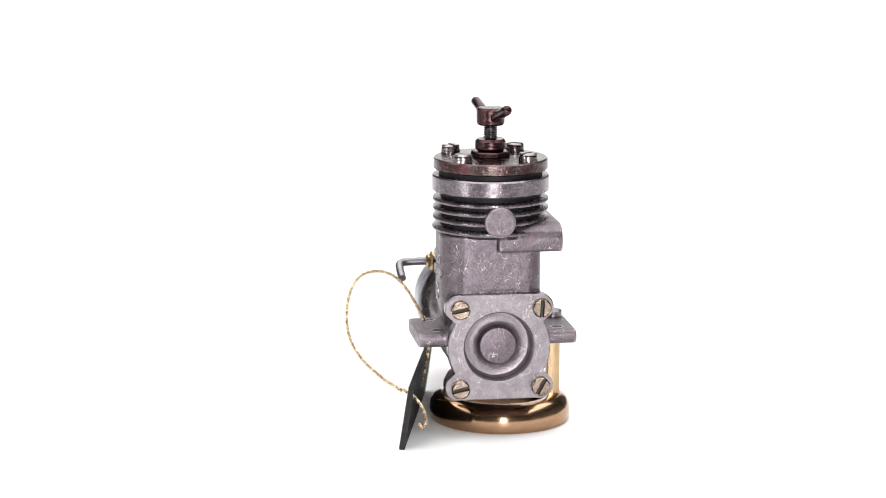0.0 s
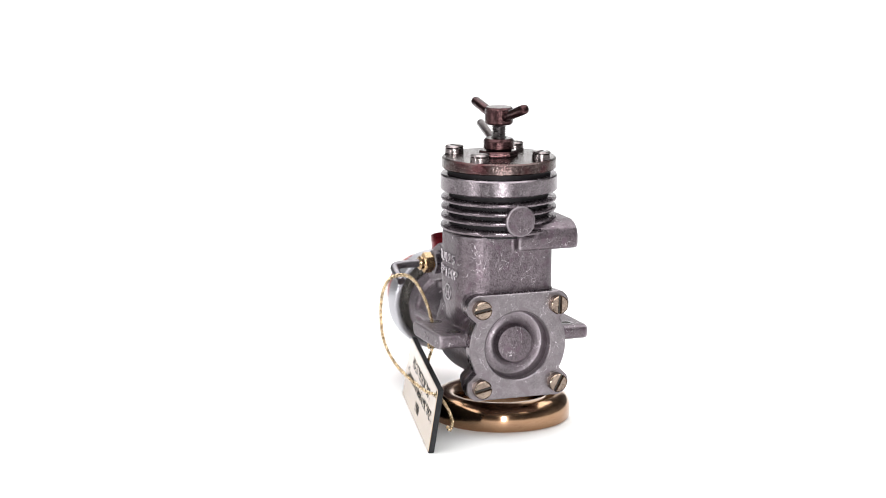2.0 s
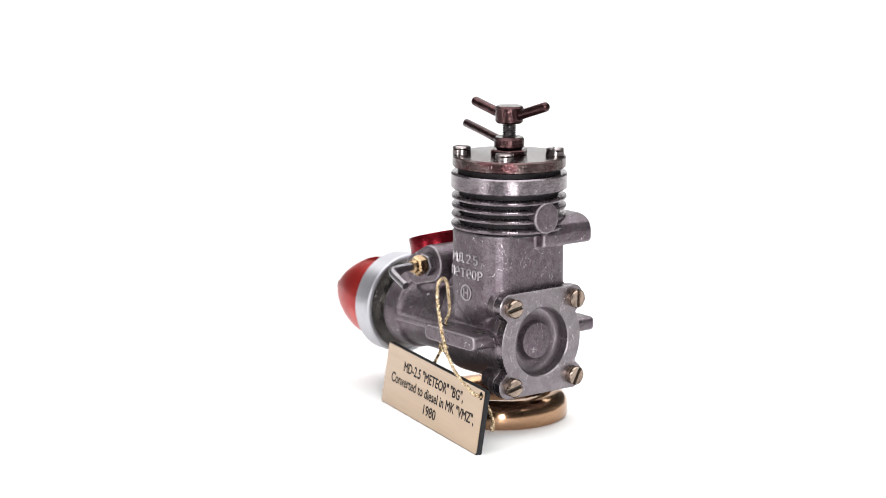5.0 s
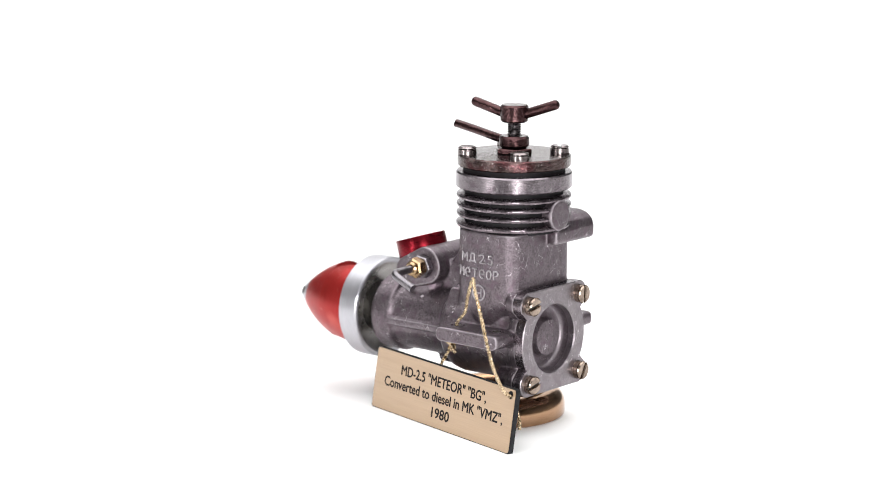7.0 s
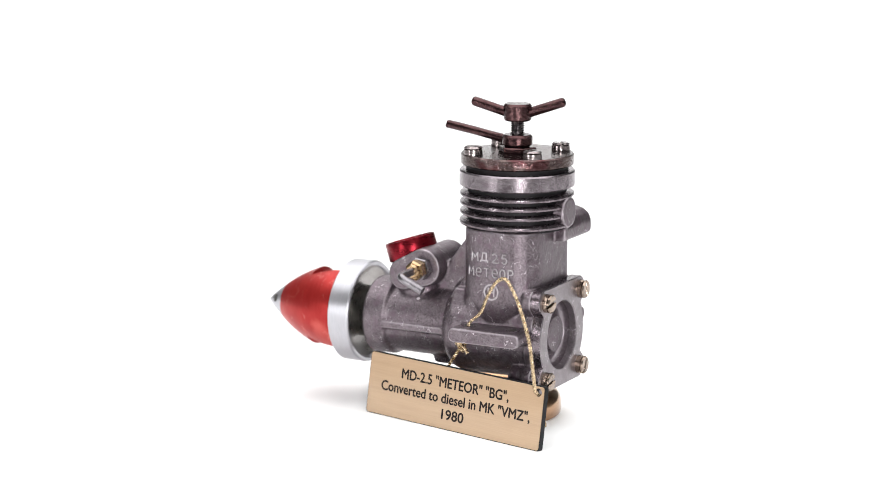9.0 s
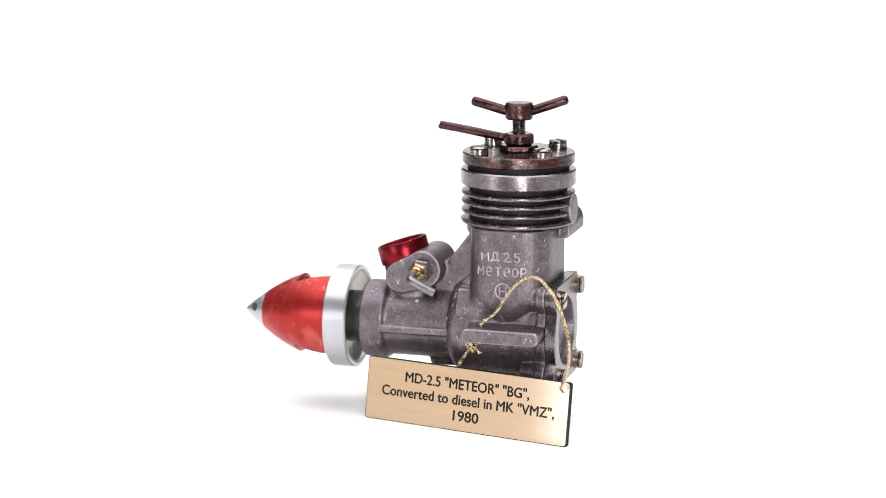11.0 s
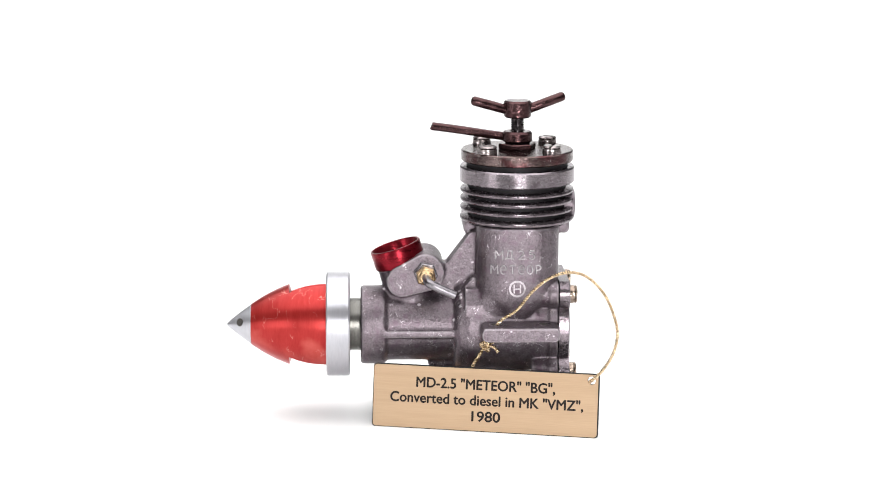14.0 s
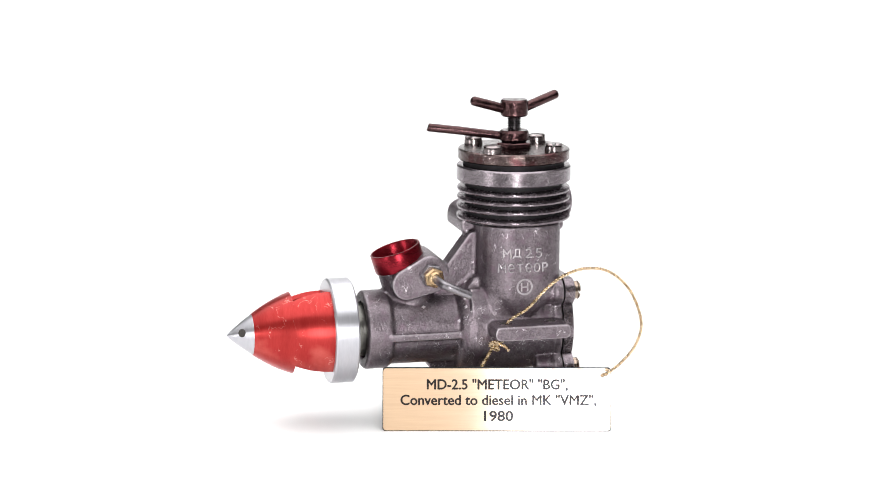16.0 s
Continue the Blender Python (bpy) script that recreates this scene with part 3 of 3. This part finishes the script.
# needle valve on the intake
needle = part("needle_valve", prism(hexagon(3.2, 8), ALONG_Y @ Matrix.Translation((24.3, 40.0, 7.5)), 2.2, chamfer=0.3), STEEL, engine, "steel lock nut of the needle valve")
part("brass_nut", prism(hexagon(2.75, 20), ALONG_Y @ Matrix.Translation((24.3, 40.0, 9.6)), 3.0, chamfer=0.5), NUTBRASS, needle, "brass hexagon nut")
part("brass_collar", rod(1.9, (24.3, 12.4, 40.0), (24.3, 13.7, 40.0), segs=24, chamfer=0.5), NUTBRASS, needle, "brass collar")
part("needle_wire", tube(smooth_path([(24.3, 12, 40.0), (24.2, 16, 40.0), (24.0, 19.4, 39.9), (23.0, 20.9, 39.6), (21.0, 21.2, 38.7), (17.0, 21.1, 36.9)], 8), 1.1, segs=14), STEEL, needle, "bent steel needle wire")
# red intake ring
ia = Vector((0.30, 0, 0.954)).normalized()
part("intake_ring", lathe([(6.2, 0.6), (6.75, 0.7), (6.85, 1.0), (6.85, 5.5), (6.7, 5.75), (6.35, 5.75), (6.2, 5.5), (5.6, 0.8), (5.2, -6), (0, -6)], (30.6, 0, 40.6), ia, 64), REDCUP, engine, "red anodised intake ring")

# drive hub, disc and spinner
part("disc_cup", lathe([(6.6, 47.6), (9.0, 47.2), (11.0, 46.4), (12.35, 45.1)], (0, -0.7, CZ), (1, 0, 0), 96), CUP, engine, "dished rear face of the drive disc", fix=False)
part("drive_hub", lathe([(0, 39), (7.0, 39), (7.0, 48), (0, 48)], (0, -0.5, CZ), (1, 0, 0), 64), HUBSTEEL, engine, "dark steel shaft hub")
part("drive_disc", lathe([(12.3, 45.2), (12.6, 44.5), (12.9, 44.3), (13.6, 44.3), (13.95, 44.7), (13.95, 50.2), (13.6, 50.6), (6.0, 50.6)], (0, -0.7, CZ), (1, 0, 0), 96), SILVER, engine, "bright turned aluminium drive disc")


def spinner():
    xs = [50.6, 52.0, 53.5, 55.0, 56.5, 58.0, 59.4, 60.5, 62.0, 64.0, 66.0, 68.0, 69.5, 70.7]
    segs = 120
    centre = Vector((0, -0.8, CZ))
    bm = bmesh.new()
    front = [(SPROF(x), x) for x in xs if x >= 60.4]
    lathe(front, centre, (1, 0, 0), segs, bm)
    # behind it two cheeks stand either side of the propeller opening
    for side in (0, math.pi):
        grid = []
        for x in [x for x in xs if x < 60.6]:
            r = SPROF(x)
            half = math.acos(6.6 / r)
            row = []
            for k in range(45):
                a = side + SLOT_LEAN + half * (2 * k / 44 - 1)
                row.append(bm.verts.new(centre + Vector((x, r * math.cos(a), r * math.sin(a)))))
            grid.append(row)
        for ra, rb in zip(grid[:-1], grid[1:]):
            for k in range(44):
                bm.faces.new([ra[k], ra[k + 1], rb[k + 1], rb[k]])
    bmesh.ops.recalc_face_normals(bm, faces=bm.faces)
    bmesh.ops.solidify(bm, geom=bm.faces[:], thickness=1.3)
    cone = part("spinner", bm, REDCONE, engine, "scratched red anodised spinner cone", fix=False)
    part("spinner_core", rod(6.3, centre + Vector((50, 0, 0)), centre + Vector((61, 0, 0)), segs=40), REDCONE, cone, "red hub inside the propeller opening")
    tip = [(0, 69.5), (5.3, 69.5), (5.3, 70.8)] + [(5.3 * (1 - s) ** 0.86, 70.8 + 6.5 * s) for s in (0.15, 0.3, 0.45, 0.6, 0.75, 0.88, 0.96)] + [(0, 77.3)]
    t = part("spinner_nut", lathe(tip, centre, (1, 0, 0), 64), SILVER, cone, "pointed bright aluminium spinner nut")
    hv = Vector((0.62, 0.75, 0.22)).normalized()
    at = Vector((73.4, 1.9, 25.6))
    # no hole is cut; a dark cap paints its shade
    part("tommy_hole", lathe([(0, 0.55), (1.0, 0.55), (1.1, 0.4), (1.1, -0.8)], at, hv, 20), SLOT, t, "small dark cap painted as the tommy-bar hole's shade")


SLOT_LEAN = radians(10)


def SPROF(x):
    return 12.4 - 7.0 * ((x - 50.6) / 20.1) ** 2.05


spinner()

# ---- the stand ----
STAND = (9.2, -4.2)
stand = thing("display_stand", ENGINE_AT @ pose(STAND[0] * MM, STAND[1] * MM, 0), "round polished brass stand with a square post under the engine lug", "stand")
base = part("base", lathe([(18.0, 0), (18.6, 0.4), (18.75, 1.0), (18.75, 3.2), (18.5, 4.6), (17.6, 6.0), (16.2, 6.9), (14.8, 7.15), (13.2, 7.0), (12.2, 6.4), (11.5, 5.4), (11.2, 4.2), (11.1, 0.3), (11.3, 0.0), (18.0, 0.0)], segs=128), BRASS, stand, "polished turned brass ring base")
px, py = 6.2 - STAND[0], -17.9 - STAND[1]
post = part("post", prism(rounded(px - 1.7, px + 1.7, py - 1.65, py + 1.65, 0.25, 2), Matrix.Translation((0, 0, 5.0)), 18.98), POST, stand, "square brushed brass post")
part("bolt", lathe([(1.5, 27.9), (2.3, 27.95), (2.3, 29.4), (1.9, 29.8), (0, 29.9)], (px, py, 0), segs=24), STEEL, post, "bright bolt head on the lug")

# ---- the tag ----
bl, br = Vector((38.6, 13.2, 0)), Vector((-19.8, 27.0, 0))
u = (br - bl).normalized()
lean = radians(8.6)
n0 = Vector((-u.y, u.x, 0)) if Vector((-u.y, u.x, 0)).y > 0 else Vector((u.y, -u.x, 0))
v = Vector((0, 0, 1)) * math.cos(lean) - n0 * math.sin(lean)
w = u.cross(v)
TAG_LOCAL = Matrix(((u.x, v.x, w.x, bl.x * MM), (u.y, v.y, w.y, bl.y * MM), (u.z, v.z, w.z, 0), (0, 0, 0, 1)))
THICK = 1.5
tag = thing("name_tag", ENGINE_AT @ TAG_LOCAL, "brushed gold name plate with black engraved lettering, leaning on the engine", "name tag")
TW, TH, HX, HY, HR = 60.0, 16.75, 58.0, 15.0, 1.05


def tag_plate(z0, z1, inset, bm=None):
    """A plate with rounded corners and a through hole."""
    bm = bm or bmesh.new()
    out = rounded(inset, TW - inset, inset, TH - inset, 0.8, 5)
    n = 24
    hole = [(HX + HR * math.cos(2 * math.pi * k / n), HY + HR * math.sin(2 * math.pi * k / n)) for k in range(n)]
    for z in (z0, z1):
        a = [bm.verts.new((x, y, z)) for x, y in out]
        b = [bm.verts.new((x, y, z)) for x, y in hole]
        edges = [bm.edges.new((a[k], a[(k + 1) % len(a)])) for k in range(len(a))] + [bm.edges.new((b[k], b[(k + 1) % n])) for k in range(n)]
        bmesh.ops.triangle_fill(bm, edges=edges, use_beauty=True, use_dissolve=False)
        if z == z0:
            a0, b0 = a, b
    for p, q in ((a0, a), (b0, b)):
        for k in range(len(p)):
            bm.faces.new([p[k], p[(k + 1) % len(p)], q[(k + 1) % len(p)], q[k]])
    return bm


plate = part("plate", tag_plate(-THICK, -0.12, 0.0), TAGBLACK, tag, "black laminate core")
part("gold_face", tag_plate(-0.13, 0.0, 0.22), TAGGOLD, plate, "brushed gold face")
for body, x0, x1, base_v in (('MD-2.5 "METEOR" "BG",', 11.7, 48.5, 11.05), ('Converted to diesel in MK "VMZ",', 4.8, 56.0, 6.95), ("1980", 26.7, 34.2, 2.75)):
    part("lettering", lettering(body, x1 - x0, x0, Matrix.Translation((0, base_v, 0.004)), 0.02, 2.75, 0.095), INK, plate, "black engraved lettering")

# ---- the cord ----
cord = thing("gold_cord", ENGINE_AT @ pose(0.006, 0.016, 0.028), "twisted gold metallic cord tying the tag to the engine lug", "cord")
ORIGIN = Vector((6.0, 16.0, 28.0))


def strands(name, points, label, r=0.25, off=0.25, pitch=1.7, per=14):
    pts = smooth_path([Vector(p) - ORIGIN for p in points], per)
    fine = [pts[0]]
    for a, b in zip(pts[:-1], pts[1:]):
        steps = max(1, int((b - a).length / 0.22))
        for k in range(1, steps + 1):
            fine.append(a.lerp(b, k / steps))
    for s in (0, 1):
        length, path = 0.0, []
        prev = fine[0]
        for p, t, n, b in carried_frames(fine):
            length += (p - prev).length
            prev = p
            a = 2 * math.pi * length / pitch + math.pi * s
            path.append(p + n * off * math.cos(a) + b * off * math.sin(a))
        part("strand", tube(path, r, segs=6), GOLDCORD, cord, label)


strands("loop", [(6.2, 16.0, 24.0), (6.0, 16.4, 27.6), (4.6, 17.4, 29.6), (0.9, 19.3, 32.6), (-2.7, 22.5, 38.0), (-6.8, 26.3, 42.4), (-11.4, 31.0, 44.9), (-15.8, 36.2, 44.7), (-20.1, 39.6, 40.4), (-23.0, 40.2, 32.4), (-22.6, 37.3, 25.7), (-20.7, 32.1, 20.0), (-18.6, 27.0, 15.9), (-18.0, 24.9, 14.9), (-17.6, 22.4, 13.0), (-17.2, 20.3, 9.6), (-17.6, 19.6, 6.6), (-18.4, 20.6, 5.2), (-18.8, 21.6, 6.4)], "gold cord loop from the lug to the tag")
strands("tail", [(6.2, 16.0, 23.9), (7.6, 15.4, 22.6), (9.1, 14.8, 21.5), (10.8, 14.9, 18.8), (12.3, 15.1, 16.2), (13.4, 15.6, 12.0), (13.6, 16.6, 8.0)], "gold cord hanging behind the tag")
strands("knot", [(8.0, 14.6, 21.4), (8.4, 16.2, 22.9), (9.6, 15.9, 23.0), (9.9, 14.2, 21.8), (8.8, 13.9, 20.9), (8.0, 15.4, 20.8), (8.6, 16.6, 21.6)], "gold knot under the lug", 0.3)
strands("tail", [(8.4, 15.6, 22.4), (6.8, 16.8, 22.2), (5.6, 17.4, 20.9)], "short frayed cord end")


def motions():
    for ob in (engine, stand, tag, cord):
        start = ob.matrix_world.copy()
        rows = [(t, Matrix.Rotation(radians(SPIN * t), 4, "Z") @ start) for t in np.arange(0.0, 16.01, 0.5).tolist()]
        walk(ob, rows)


bpy.context.view_layer.update()
motions()
